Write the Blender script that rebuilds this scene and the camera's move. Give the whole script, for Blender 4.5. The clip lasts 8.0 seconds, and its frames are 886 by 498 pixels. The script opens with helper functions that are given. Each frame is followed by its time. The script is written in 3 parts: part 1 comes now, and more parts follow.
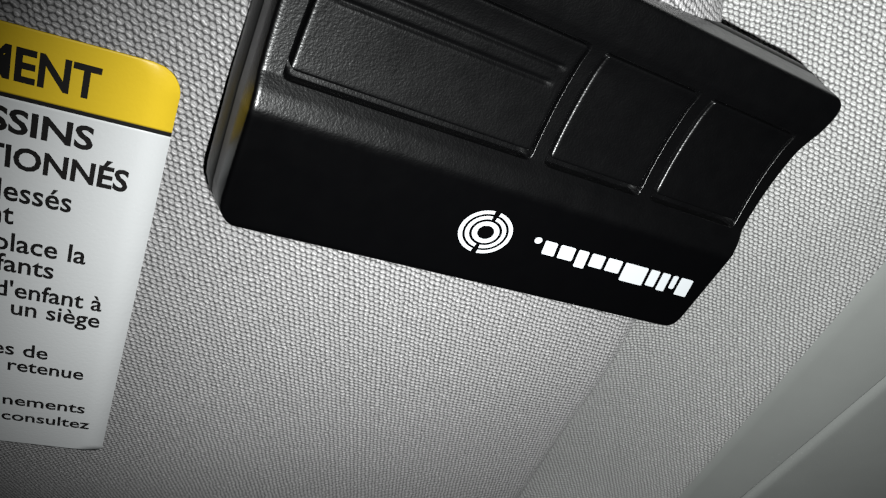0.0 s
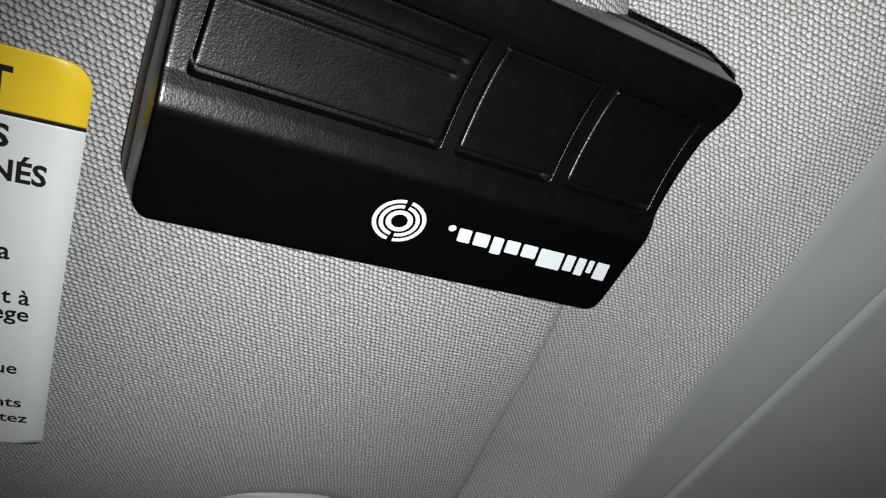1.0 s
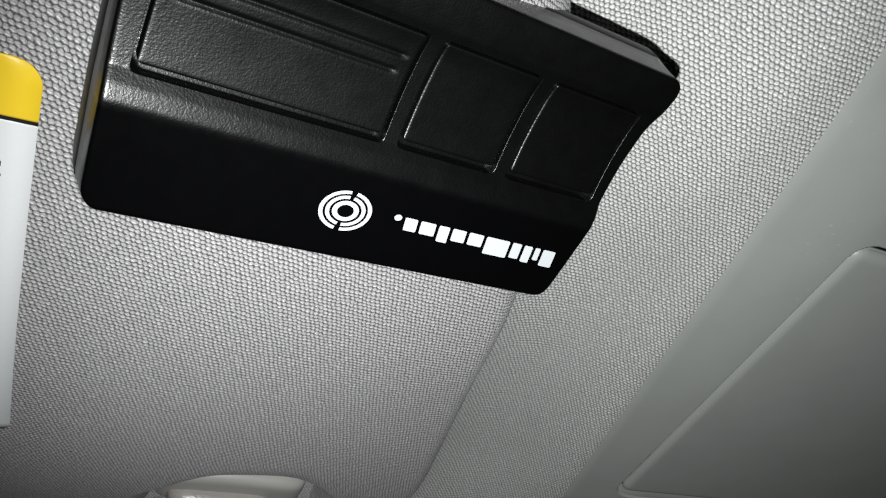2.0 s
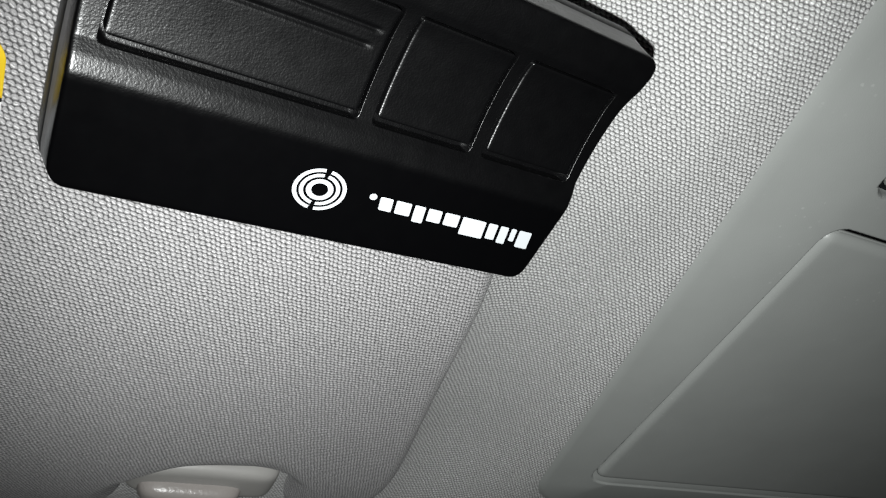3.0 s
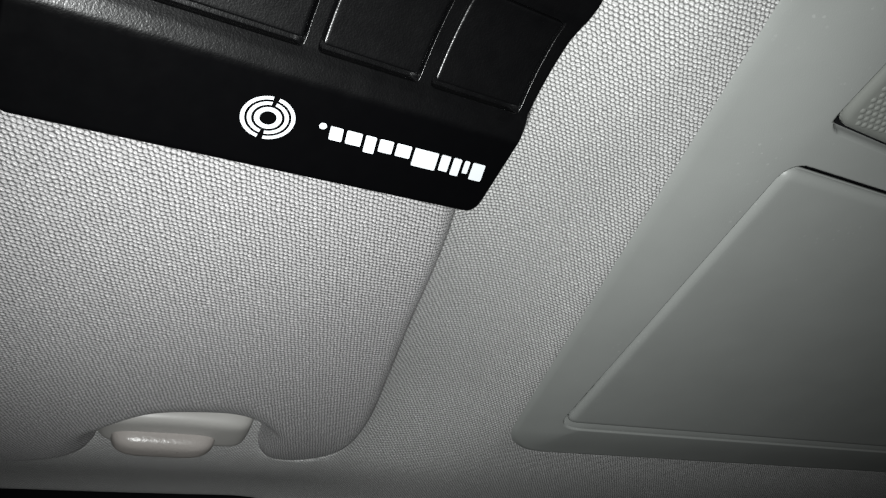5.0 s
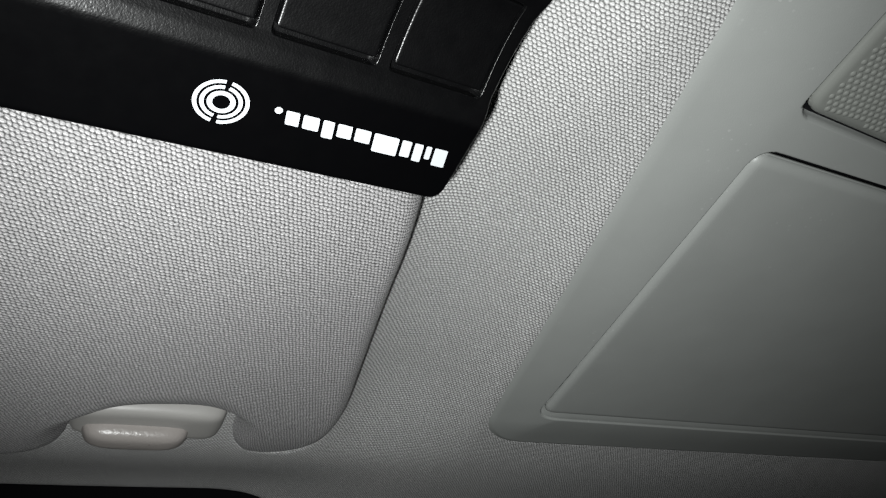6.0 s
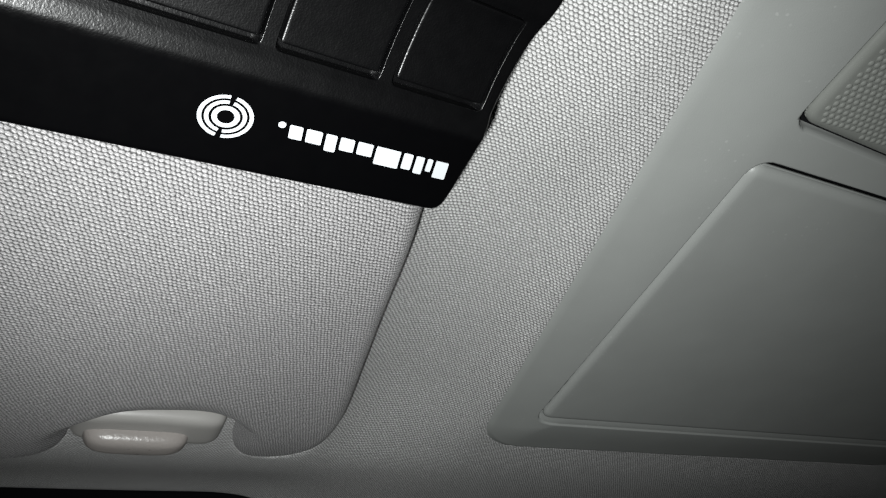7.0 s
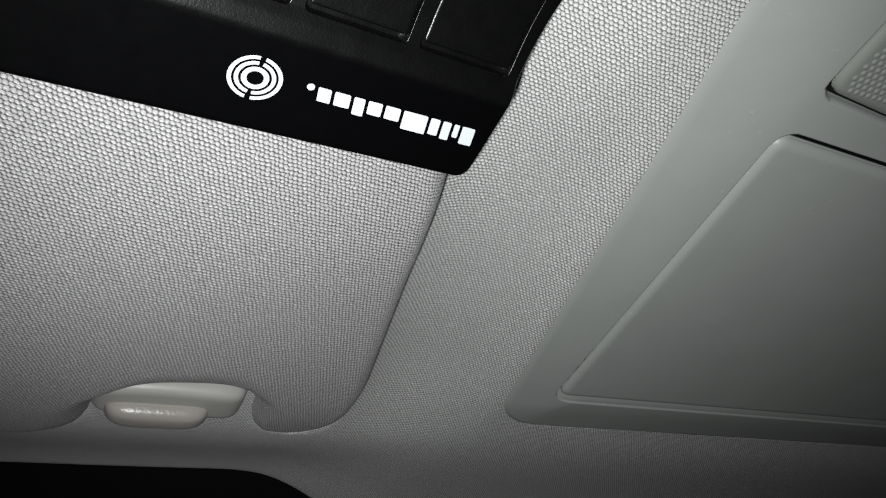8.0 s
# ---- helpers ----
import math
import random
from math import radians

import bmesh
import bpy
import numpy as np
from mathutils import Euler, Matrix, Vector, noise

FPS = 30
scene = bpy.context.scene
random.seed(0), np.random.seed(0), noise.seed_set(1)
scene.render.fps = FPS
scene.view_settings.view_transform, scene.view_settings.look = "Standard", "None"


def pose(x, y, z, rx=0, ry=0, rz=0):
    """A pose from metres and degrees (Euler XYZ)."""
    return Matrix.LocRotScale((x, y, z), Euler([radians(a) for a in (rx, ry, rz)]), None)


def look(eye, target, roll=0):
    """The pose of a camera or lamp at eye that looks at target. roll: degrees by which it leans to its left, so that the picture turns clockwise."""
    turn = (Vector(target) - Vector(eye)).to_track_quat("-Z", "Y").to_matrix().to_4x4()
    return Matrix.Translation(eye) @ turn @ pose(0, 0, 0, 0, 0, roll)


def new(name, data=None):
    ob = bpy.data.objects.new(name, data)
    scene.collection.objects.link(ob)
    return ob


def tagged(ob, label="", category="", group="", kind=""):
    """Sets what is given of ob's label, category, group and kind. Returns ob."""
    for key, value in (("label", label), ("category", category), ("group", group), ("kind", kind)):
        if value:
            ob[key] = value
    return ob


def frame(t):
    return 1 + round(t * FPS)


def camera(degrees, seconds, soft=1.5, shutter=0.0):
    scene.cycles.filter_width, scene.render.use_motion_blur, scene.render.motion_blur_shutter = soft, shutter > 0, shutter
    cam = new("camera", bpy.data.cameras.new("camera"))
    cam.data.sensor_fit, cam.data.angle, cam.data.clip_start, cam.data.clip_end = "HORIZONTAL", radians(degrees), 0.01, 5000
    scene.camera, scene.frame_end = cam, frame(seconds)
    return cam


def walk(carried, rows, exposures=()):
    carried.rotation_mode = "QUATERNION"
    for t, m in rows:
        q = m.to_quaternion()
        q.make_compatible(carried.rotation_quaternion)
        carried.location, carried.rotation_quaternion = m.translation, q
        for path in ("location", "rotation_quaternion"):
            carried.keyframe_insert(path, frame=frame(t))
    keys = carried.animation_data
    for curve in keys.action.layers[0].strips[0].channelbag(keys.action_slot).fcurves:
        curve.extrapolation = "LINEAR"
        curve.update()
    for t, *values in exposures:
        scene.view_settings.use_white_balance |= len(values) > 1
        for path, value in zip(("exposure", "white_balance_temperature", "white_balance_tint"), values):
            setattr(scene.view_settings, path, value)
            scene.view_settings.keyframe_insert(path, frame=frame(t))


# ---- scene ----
cam = camera(56.4, 8.0, soft=1.2)
PATH = [
    (0, (-0.03210, -0.02110, 1.15380), (0.05486, 0.19058, 1.34778), -2.50),
    (0.5, (-0.02514, -0.02527, 1.15074), (0.06665, 0.18452, 1.34455), -4.31),
    (1, (-0.02376, -0.02722, 1.14983), (0.07137, 0.18294, 1.34162), -4.80),
    (1.5, (-0.02274, -0.02888, 1.14914), (0.07527, 0.18117, 1.33960), -5.33),
    (1.7, (-0.01776, -0.03440, 1.14803), (0.07958, 0.17788, 1.33634), -5.18),
    (2.8, (-0.02043, -0.03117, 1.14519), (0.08797, 0.17850, 1.33036), -7.06),
    (3, (-0.01786, -0.03085, 1.14533), (0.09103, 0.17834, 1.33077), -7.23),
    (3.5, (-0.01415, -0.03325, 1.14559), (0.09802, 0.17527, 1.32980), -8.08),
    (4, (-0.00961, -0.03331, 1.14270), (0.10435, 0.17620, 1.32467), -8.86),
    (4.5, (-0.01327, -0.03002, 1.13924), (0.10032, 0.18208, 1.31844), -8.49),
    (6, (-0.00517, -0.03018, 1.13677), (0.11241, 0.18353, 1.31143), -9.11),
    (6.5, (-0.00699, -0.03309, 1.13894), (0.11216, 0.17998, 1.31331), -9.39),
    (7, (-0.00689, -0.03249, 1.13763), (0.11172, 0.18080, 1.31211), -9.12),
    (7.5, (-0.00831, -0.02919, 1.13483), (0.10951, 0.18598, 1.30752), -8.51),
    (8, (-0.00917, -0.02834, 1.13449), (0.10686, 0.18848, 1.30632), -8.45),
]
walk(cam, [(t, look(eye, target, roll)) for t, eye, target, roll in PATH],
     [(0.0, -0.20), (0.5, -0.48), (1.0, -0.42), (1.5, -0.30), (3.0, -0.12), (6.0, -0.06), (8.0, -0.12)])

# ---- world and light: night outside, the only light is the phone's own flash beside its lens ----
world = bpy.data.worlds.new("night")
scene.world = world
world.use_nodes = True
world.node_tree.nodes["Background"].inputs[0].default_value = (0.02, 0.025, 0.04, 1)
world.node_tree.nodes["Background"].inputs[1].default_value = 0.05

flash_data = bpy.data.lights.new("phone_flash", "SPOT")
flash_data.energy = 3.25
flash_data.spot_size, flash_data.spot_blend = radians(94), 1.0
flash_data.shadow_soft_size = 0.0025
flash_data.color = (0.94, 0.968, 0.958)
flash = new("phone_flash", flash_data)
flash.matrix_world = look((-0.015, -0.020, 1.126), (0.067, 0.114, 1.255))


# ---- materials ----
def material(name):
    m = bpy.data.materials.new(name)
    m.use_nodes = True
    nt = m.node_tree
    b = nt.nodes["Principled BSDF"]
    return m, nt, b


def node(nt, kind, **values):
    n = nt.nodes.new(kind)
    for k, v in values.items():
        n.inputs[k].default_value = v
    return n


def math_node(nt, op, a, b=None, c=None, clamp=False):
    n = nt.nodes.new("ShaderNodeMath")
    n.operation, n.use_clamp = op, clamp
    for i, v in enumerate((a, b, c)):
        if v is None:
            continue
        if isinstance(v, (int, float)):
            n.inputs[i].default_value = v
        else:
            nt.links.new(v, n.inputs[i])
    return n.outputs[0]


def mix_colour(nt, fac, a, b):
    n = nt.nodes.new("ShaderNodeMix")
    n.data_type = "RGBA"
    for sock, v in ((n.inputs["Factor"], fac), (n.inputs["A"], a), (n.inputs["B"], b)):
        if isinstance(v, (tuple, float, int)):
            sock.default_value = v if not isinstance(v, tuple) else (*v, 1)
        else:
            nt.links.new(v, sock)
    return n.outputs["Result"]


def noise_fac(nt, vec, scale, detail=3.0, rough=0.55):
    n = node(nt, "ShaderNodeTexNoise", Scale=scale, Detail=detail, Roughness=rough)
    nt.links.new(vec, n.inputs["Vector"])
    return n.outputs["Fac"]


def map_range(nt, value, lo, hi):
    n = nt.nodes.new("ShaderNodeMapRange")
    n.interpolation_type = "SMOOTHSTEP"
    nt.links.new(value, n.inputs["Value"])
    n.inputs["From Min"].default_value, n.inputs["From Max"].default_value = lo, hi
    return n.outputs[0]


def fabric(name, colour, wale, course, turn, depth, gap, slant, wide, tall):
    """Knitted trim cloth: columns (wales) of slanting loops, every other column half a loop further, in metres."""
    m, nt, b = material(name)
    tc = nt.nodes.new("ShaderNodeTexCoord")
    mp = nt.nodes.new("ShaderNodeMapping")
    mp.inputs["Rotation"].default_value = (0, 0, radians(turn))
    nt.links.new(tc.outputs["UV"], mp.inputs["Vector"])
    wob = node(nt, "ShaderNodeTexNoise", Scale=300.0, Detail=4.0, Roughness=0.65)
    nt.links.new(mp.outputs[0], wob.inputs["Vector"])
    off = nt.nodes.new("ShaderNodeVectorMath")
    off.operation = "MULTIPLY_ADD"
    nt.links.new(wob.outputs["Color"], off.inputs[0])
    off.inputs[1].default_value = (0.0014, 0.0016, 0)
    nt.links.new(mp.outputs[0], off.inputs[2])
    sep = nt.nodes.new("ShaderNodeSeparateXYZ")
    nt.links.new(off.outputs[0], sep.inputs[0])
    across = math_node(nt, "DIVIDE", sep.outputs[0], wale)
    column = math_node(nt, "FLOOR", across)
    along = math_node(nt, "MULTIPLY_ADD", math_node(nt, "FLOORED_MODULO", column, 2.0), 0.5, math_node(nt, "DIVIDE", sep.outputs[1], course))
    fx = math_node(nt, "SUBTRACT", math_node(nt, "FRACT", across), 0.5)
    fy = math_node(nt, "SUBTRACT", math_node(nt, "FRACT", along), 0.5)
    cell = nt.nodes.new("ShaderNodeCombineXYZ")
    nt.links.new(column, cell.inputs[0])
    nt.links.new(math_node(nt, "FLOOR", along), cell.inputs[1])
    chance = nt.nodes.new("ShaderNodeTexWhiteNoise")
    chance.noise_dimensions = "2D"
    nt.links.new(cell.outputs[0], chance.inputs["Vector"])
    ca, sa = math.cos(radians(slant)), math.sin(radians(slant))
    ux = math_node(nt, "MULTIPLY_ADD", fx, ca, math_node(nt, "MULTIPLY", fy, sa))
    uy = math_node(nt, "MULTIPLY_ADD", fy, ca, math_node(nt, "MULTIPLY", fx, -sa))
    fine = noise_fac(nt, mp.outputs[0], 3600.0, 3.0, 0.75)
    tuft = noise_fac(nt, mp.outputs[0], 1100.0, 2.0, 0.6)
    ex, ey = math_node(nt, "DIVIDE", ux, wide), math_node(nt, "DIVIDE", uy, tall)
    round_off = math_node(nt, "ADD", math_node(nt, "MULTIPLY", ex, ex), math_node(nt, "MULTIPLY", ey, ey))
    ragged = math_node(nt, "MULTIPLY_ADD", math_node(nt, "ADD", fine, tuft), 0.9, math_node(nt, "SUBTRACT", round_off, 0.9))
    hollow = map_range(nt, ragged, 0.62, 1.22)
    # two raised strokes on each loop, with their highlight painted as lighter colour
    thread_glints = []
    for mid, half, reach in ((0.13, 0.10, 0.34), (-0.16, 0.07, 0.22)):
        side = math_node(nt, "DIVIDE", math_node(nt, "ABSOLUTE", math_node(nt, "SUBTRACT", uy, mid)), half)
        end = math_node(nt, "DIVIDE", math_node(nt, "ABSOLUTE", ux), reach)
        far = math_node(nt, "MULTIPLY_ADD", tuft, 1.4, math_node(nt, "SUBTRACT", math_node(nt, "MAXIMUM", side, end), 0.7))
        thread_glints.append(math_node(nt, "SUBTRACT", 1.0, map_range(nt, far, 0.55, 1.15)))
    thread_glint = math_node(nt, "MULTIPLY", math_node(nt, "MAXIMUM", thread_glints[0], math_node(nt, "MULTIPLY", thread_glints[1], 0.55)), math_node(nt, "MULTIPLY_ADD", chance.outputs["Value"], 0.7, 0.45), None, True)
    height = math_node(nt, "MULTIPLY_ADD", thread_glint, 0.35, math_node(nt, "MULTIPLY_ADD", fine, 0.45, math_node(nt, "MULTIPLY", hollow, -1.0)))
    bump = node(nt, "ShaderNodeBump", Strength=1.0, Distance=depth)
    nt.links.new(height, bump.inputs["Height"])
    nt.links.new(bump.outputs[0], b.inputs["Normal"])
    large = noise_fac(nt, mp.outputs[0], 28.0, 4.0)
    base = mix_colour(nt, large, tuple(c * 0.92 for c in colour), tuple(min(c * 1.07, 1) for c in colour))
    grain = mix_colour(nt, math_node(nt, "MULTIPLY_ADD", fine, 3.0, -1.0, True), tuple(c * 0.66 for c in colour), base)
    lit = mix_colour(nt, thread_glint, grain, tuple(min(c * 1.9, 0.93) for c in colour))
    # shade in the hollows between loops is put into the base colour
    shaded_knit = mix_colour(nt, math_node(nt, "MULTIPLY", hollow, gap), lit, tuple(c * 0.14 for c in colour))
    lint = node(nt, "ShaderNodeTexVoronoi", Scale=38.0, Randomness=1.0)
    nt.links.new(mp.outputs[0], lint.inputs["Vector"])
    speck = math_node(nt, "LESS_THAN", lint.outputs["Distance"], 0.0085)
    nt.links.new(mix_colour(nt, speck, shaded_knit, (0.9, 0.9, 0.88)), b.inputs["Base Color"])
    nt.links.new(math_node(nt, "MULTIPLY_ADD", thread_glint, -0.30, 0.75), b.inputs["Roughness"])
    b.inputs["Specular IOR Level"].default_value = 0.4
    b.inputs["Sheen Weight"].default_value = 0.1
    return m


def plastic(name, colour, rough, grain_scale, depth, spec=0.5, vary=0.08, patches=0.22, scuffs=0.0):
    """Moulded plastic with a fine grained skin and faint scuffs."""
    m, nt, b = material(name)
    tc = nt.nodes.new("ShaderNodeTexCoord")
    v = tc.outputs["Object"]
    fine = noise_fac(nt, v, grain_scale, 2.0, 0.5)
    large = noise_fac(nt, v, 45.0, 4.0)
    col = mix_colour(nt, large, tuple(c * (1 - vary) for c in colour), tuple(min(1, c * (1 + vary)) for c in colour))
    if scuffs:
        dust = node(nt, "ShaderNodeTexVoronoi", Scale=420.0, Randomness=1.0)
        nt.links.new(v, dust.inputs["Vector"])
        where = map_range(nt, noise_fac(nt, v, 60.0, 3.0, 0.6), 0.50, 0.72)
        marks = math_node(nt, "MULTIPLY", math_node(nt, "LESS_THAN", dust.outputs["Distance"], 0.16), where)
        col = mix_colour(nt, math_node(nt, "MULTIPLY", marks, scuffs), col, (0.75, 0.76, 0.74))
    nt.links.new(col, b.inputs["Base Color"])
    bump = node(nt, "ShaderNodeBump", Strength=1.0, Distance=depth)
    nt.links.new(fine, bump.inputs["Height"])
    nt.links.new(bump.outputs[0], b.inputs["Normal"])
    nt.links.new(math_node(nt, "MULTIPLY_ADD", noise_fac(nt, v, 120.0, 5.0, 0.65), patches, rough - patches / 2, True), b.inputs["Roughness"])
    b.inputs["Specular IOR Level"].default_value = spec
    return m


def grained_black(name):
    """Black moulded plastic: a sparkling grain on the hollow face, a smooth satin strip along one edge (local y under 16 mm)."""
    m, nt, b = material(name)
    tc = nt.nodes.new("ShaderNodeTexCoord")
    v = tc.outputs["Object"]
    sep = nt.nodes.new("ShaderNodeSeparateXYZ")
    nt.links.new(v, sep.inputs[0])
    rough_zone = nt.nodes.new("ShaderNodeMapRange")
    rough_zone.interpolation_type = "SMOOTHSTEP"
    nt.links.new(math_node(nt, "MULTIPLY_ADD", noise_fac(nt, v, 900.0, 2.0), 0.0008, sep.outputs[1]), rough_zone.inputs["Value"])
    rough_zone.inputs["From Min"].default_value, rough_zone.inputs["From Max"].default_value = 0.0157, 0.0172
    zone = rough_zone.outputs[0]
    grain = math_node(nt, "ADD", noise_fac(nt, v, 2900.0, 1.0, 0.6), math_node(nt, "MULTIPLY", noise_fac(nt, v, 1300.0, 1.0, 0.5), 0.6))
    bump = node(nt, "ShaderNodeBump", Strength=1.0, Distance=0.000034)
    nt.links.new(math_node(nt, "MULTIPLY", grain, math_node(nt, "MULTIPLY_ADD", zone, 0.95, 0.05)), bump.inputs["Height"])
    nt.links.new(bump.outputs[0], b.inputs["Normal"])
    b.inputs["Base Color"].default_value = (0.0010, 0.0010, 0.0012, 1)
    patch = math_node(nt, "MULTIPLY_ADD", noise_fac(nt, v, 260.0, 4.0, 0.6), 0.10, 0.25)
    nt.links.new(math_node(nt, "MULTIPLY_ADD", zone, 0.02, patch), b.inputs["Roughness"])
    nt.links.new(math_node(nt, "MULTIPLY_ADD", zone, 0.42, 0.20), b.inputs["Specular IOR Level"])
    return m


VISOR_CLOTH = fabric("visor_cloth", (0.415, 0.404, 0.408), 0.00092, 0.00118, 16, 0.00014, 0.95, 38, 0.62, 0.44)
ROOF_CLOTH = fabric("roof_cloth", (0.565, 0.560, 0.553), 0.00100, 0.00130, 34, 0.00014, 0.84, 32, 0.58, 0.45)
GREY_PLASTIC = plastic("grey_trim_plastic", (0.317, 0.328, 0.316), 0.44, 2600.0, 0.000035, scuffs=0.14)
CLIP_PLASTIC = plastic("clip_plastic", (0.36, 0.35, 0.335), 0.45, 1200.0, 0.00004)
HOOK_PLASTIC = plastic("hook_plastic", (0.31, 0.285, 0.27), 0.30, 900.0, 0.00012)
LENS_PLASTIC = plastic("lens_plastic", (0.22, 0.228, 0.212), 0.38, 900.0, 0.00002)
BLACK_PLASTIC = grained_black("black_grained_plastic")
SHELL_PLASTIC = plastic("dark_shell_plastic", (0.012, 0.012, 0.012), 0.5, 1700.0, 0.00006)
WHITE_INK = plastic("white_ink", (0.50, 0.52, 0.54), 0.5, 1500.0, 0.00001, 0.4, 0.02)
LABEL_WHITE = plastic("label_white", (0.78, 0.79, 0.80), 0.38, 1400.0, 0.00003, 0.4, 0.02)
LABEL_YELLOW = plastic("label_yellow", (0.85, 0.58, 0.03), 0.38, 1400.0, 0.00003, 0.4, 0.03)
LABEL_BLACK = plastic("label_black", (0.015, 0.014, 0.014), 0.5, 1400.0, 0.00001, 0.3, 0.1)
DARK_TRIM = plastic("dark_cabin_trim", (0.03, 0.03, 0.032), 0.7, 800.0, 0.0001, 0.3, 0.2)
BLACK_GLASS = plastic("black_glass_band", (0.006, 0.006, 0.007), 0.35, 500.0, 0.00001, 0.2, 0.1)


# ---- mesh helpers ----
def mesh_object(name, verts, faces, mat, parent=None, label="", smooth=True, weave=None):
    me = bpy.data.meshes.new(name)
    me.from_pydata([tuple(map(float, v)) for v in verts], [], faces)
    me.materials.append(mat)
    if weave is not None:
        loops = np.empty(len(me.loops), np.int32)
        me.loops.foreach_get("vertex_index", loops)
        me.uv_layers.new(name="weave").data.foreach_set("uv", np.asarray(weave, np.float32)[loops].ravel())
    me.validate()
    if smooth:
        me.shade_smooth()
    ob = new(name, me)
    if parent:
        ob.parent = parent
    if label:
        tagged(ob, label)
    return ob


def part(name, bm, mat, parent, label="", smooth=True):
    me = bpy.data.meshes.new(name)
    bmesh.ops.recalc_face_normals(bm, faces=bm.faces)
    bm.to_mesh(me)
    bm.free()
    me.materials.append(mat)
    if smooth:
        me.shade_smooth()
    ob = new(name, me)
    ob.parent = parent
    if label:
        tagged(ob, label)
    return ob


def grid_faces(rows, cols, start=0):
    return [(start + r * cols + c, start + r * cols + c + 1, start + (r + 1) * cols + c + 1, start + (r + 1) * cols + c)
            for r in range(rows - 1) for c in range(cols - 1)]


def smoothstep(x, a, b):
    t = np.clip((x - a) / (b - a), 0, 1)
    return t * t * (3 - 2 * t)


def rounded_polygon(points, steps=8):
    """Closed Catmull-Rom curve through the points."""
    p = np.array(points, float)
    out = []
    n = len(p)
    for i in range(n):
        a, b, c, d = p[i - 1], p[i], p[(i + 1) % n], p[(i + 2) % n]
        for k in range(steps):
            t = k / steps
            out.append(0.5 * ((2 * b) + (c - a) * t + (2 * a - 5 * b + 4 * c - d) * t * t + (3 * b - a - 3 * c + d) * t ** 3))
    return np.array(out)


def signed_inset(px, py, poly):
    """Distance inside a polygon (negative outside), for arrays of points."""
    px, py = np.asarray(px, float), np.asarray(py, float)
    best = np.full(px.shape, 1e9)
    inside = np.zeros(px.shape, bool)
    for a, b in zip(poly, np.roll(poly, -1, 0)):
        e = b - a
        t = np.clip(((px - a[0]) * e[0] + (py - a[1]) * e[1]) / max(e @ e, 1e-12), 0, 1)
        best = np.minimum(best, np.hypot(px - a[0] - t * e[0], py - a[1] - t * e[1]))
        if a[1] != b[1]:
            cross = ((a[1] > py) != (b[1] > py)) & (px < e[0] * (py - a[1]) / e[1] + a[0])
            inside ^= cross
    return np.where(inside, best, -best)


# ---- outline of the overhead console ----
def console_left(y):
    """The console's left border, with a round front corner."""
    y = np.asarray(y, float)
    x = 0.1052 + 0.1560 * y
    gap = np.clip(CON_FRONT - y, 0, CON_R)
    return x + CON_R - np.sqrt(np.maximum(CON_R ** 2 - (CON_R - gap) ** 2, 0))


CON_FRONT, CON_BACK, CON_R, CON_MID = 0.2400, -0.120, 0.020, 0.2650
_ys = np.concatenate([np.linspace(CON_BACK, 0.222, 60), np.linspace(0.222, CON_FRONT, 24)])
_left = np.stack([console_left(_ys), _ys], 1)
_right = np.stack([2 * CON_MID - console_left(_ys), _ys], 1)[::-1]
CONSOLE_OUTLINE = np.concatenate([_left, _right])


# ---- the roof: x to the car's right, y to its front ----
VISOR_OUTLINE = rounded_polygon([
    (0.020, 0.010), (0.0420, 0.028), (0.0575, 0.065), (0.0680, 0.105), (0.0735, 0.145), (0.0792, 0.185), (0.0832, 0.215),
    (0.0830, 0.241), (0.0760, 0.2555), (0.0655, 0.2590), (0.0555, 0.2550), (0.0500, 0.2440), (0.0480, 0.2300), (0.0430, 0.2190), (0.0230, 0.2160),
    (0.0050, 0.2190), (-0.0010, 0.2300), (-0.0030, 0.2460), (-0.0070, 0.2560), (-0.0160, 0.2640), (-0.0300, 0.2680), (-0.12, 0.2690), (-0.25, 0.2670),
    (-0.325, 0.252), (-0.340, 0.200), (-0.340, 0.060), (-0.325, 0.012), (-0.25, 0.003), (-0.10, 0.002)], 6)


def shelf_plane(x, y):
    """The level at which the visor's rim and the console meet the headliner."""
    return 1.272 - 0.05 * (y - 0.07) + 0.010 * smoothstep(-x, -0.105, -0.065) * smoothstep(-y, -0.15, -0.05)


def roof_plane(x, y):
    """The headliner arches from the visor's rim over to the console, and rolls up at the windscreen."""
    edge = 0.1052 + 0.1560 * y
    rim = np.interp(y, [0.06, 0.105, 0.145, 0.215, 0.26], [0.055, 0.068, 0.0735, 0.082, 0.084])
    span = np.clip((x - rim) / (edge - rim), 0, 1)
    arch = 0.0078 * 4 * span ** 0.8 * (1 - span ** 0.8) * (1 - smoothstep(y, 0.20, 0.27)) * smoothstep(y, 0.04, 0.12)
    return shelf_plane(x, y) + arch + 0.018 * smoothstep(y, 0.250, 0.332) * (1 - 0.6 * smoothstep(x, 0.07, 0.14))


def roof_z(x, y, d):
    return roof_plane(x, y) + 0.024 * smoothstep(d, 0.001, 0.010)


def visor_face(x, y):
    return 1.2415 + np.where(y < 0.14, 1.33, 1.15) * (y - 0.14) ** 2 + 0.03 * (x + 0.04) + 1.2 * np.maximum(x + 0.02, 0) ** 2 * (1 - 0.8 * smoothstep(y, 0.14, 0.24))


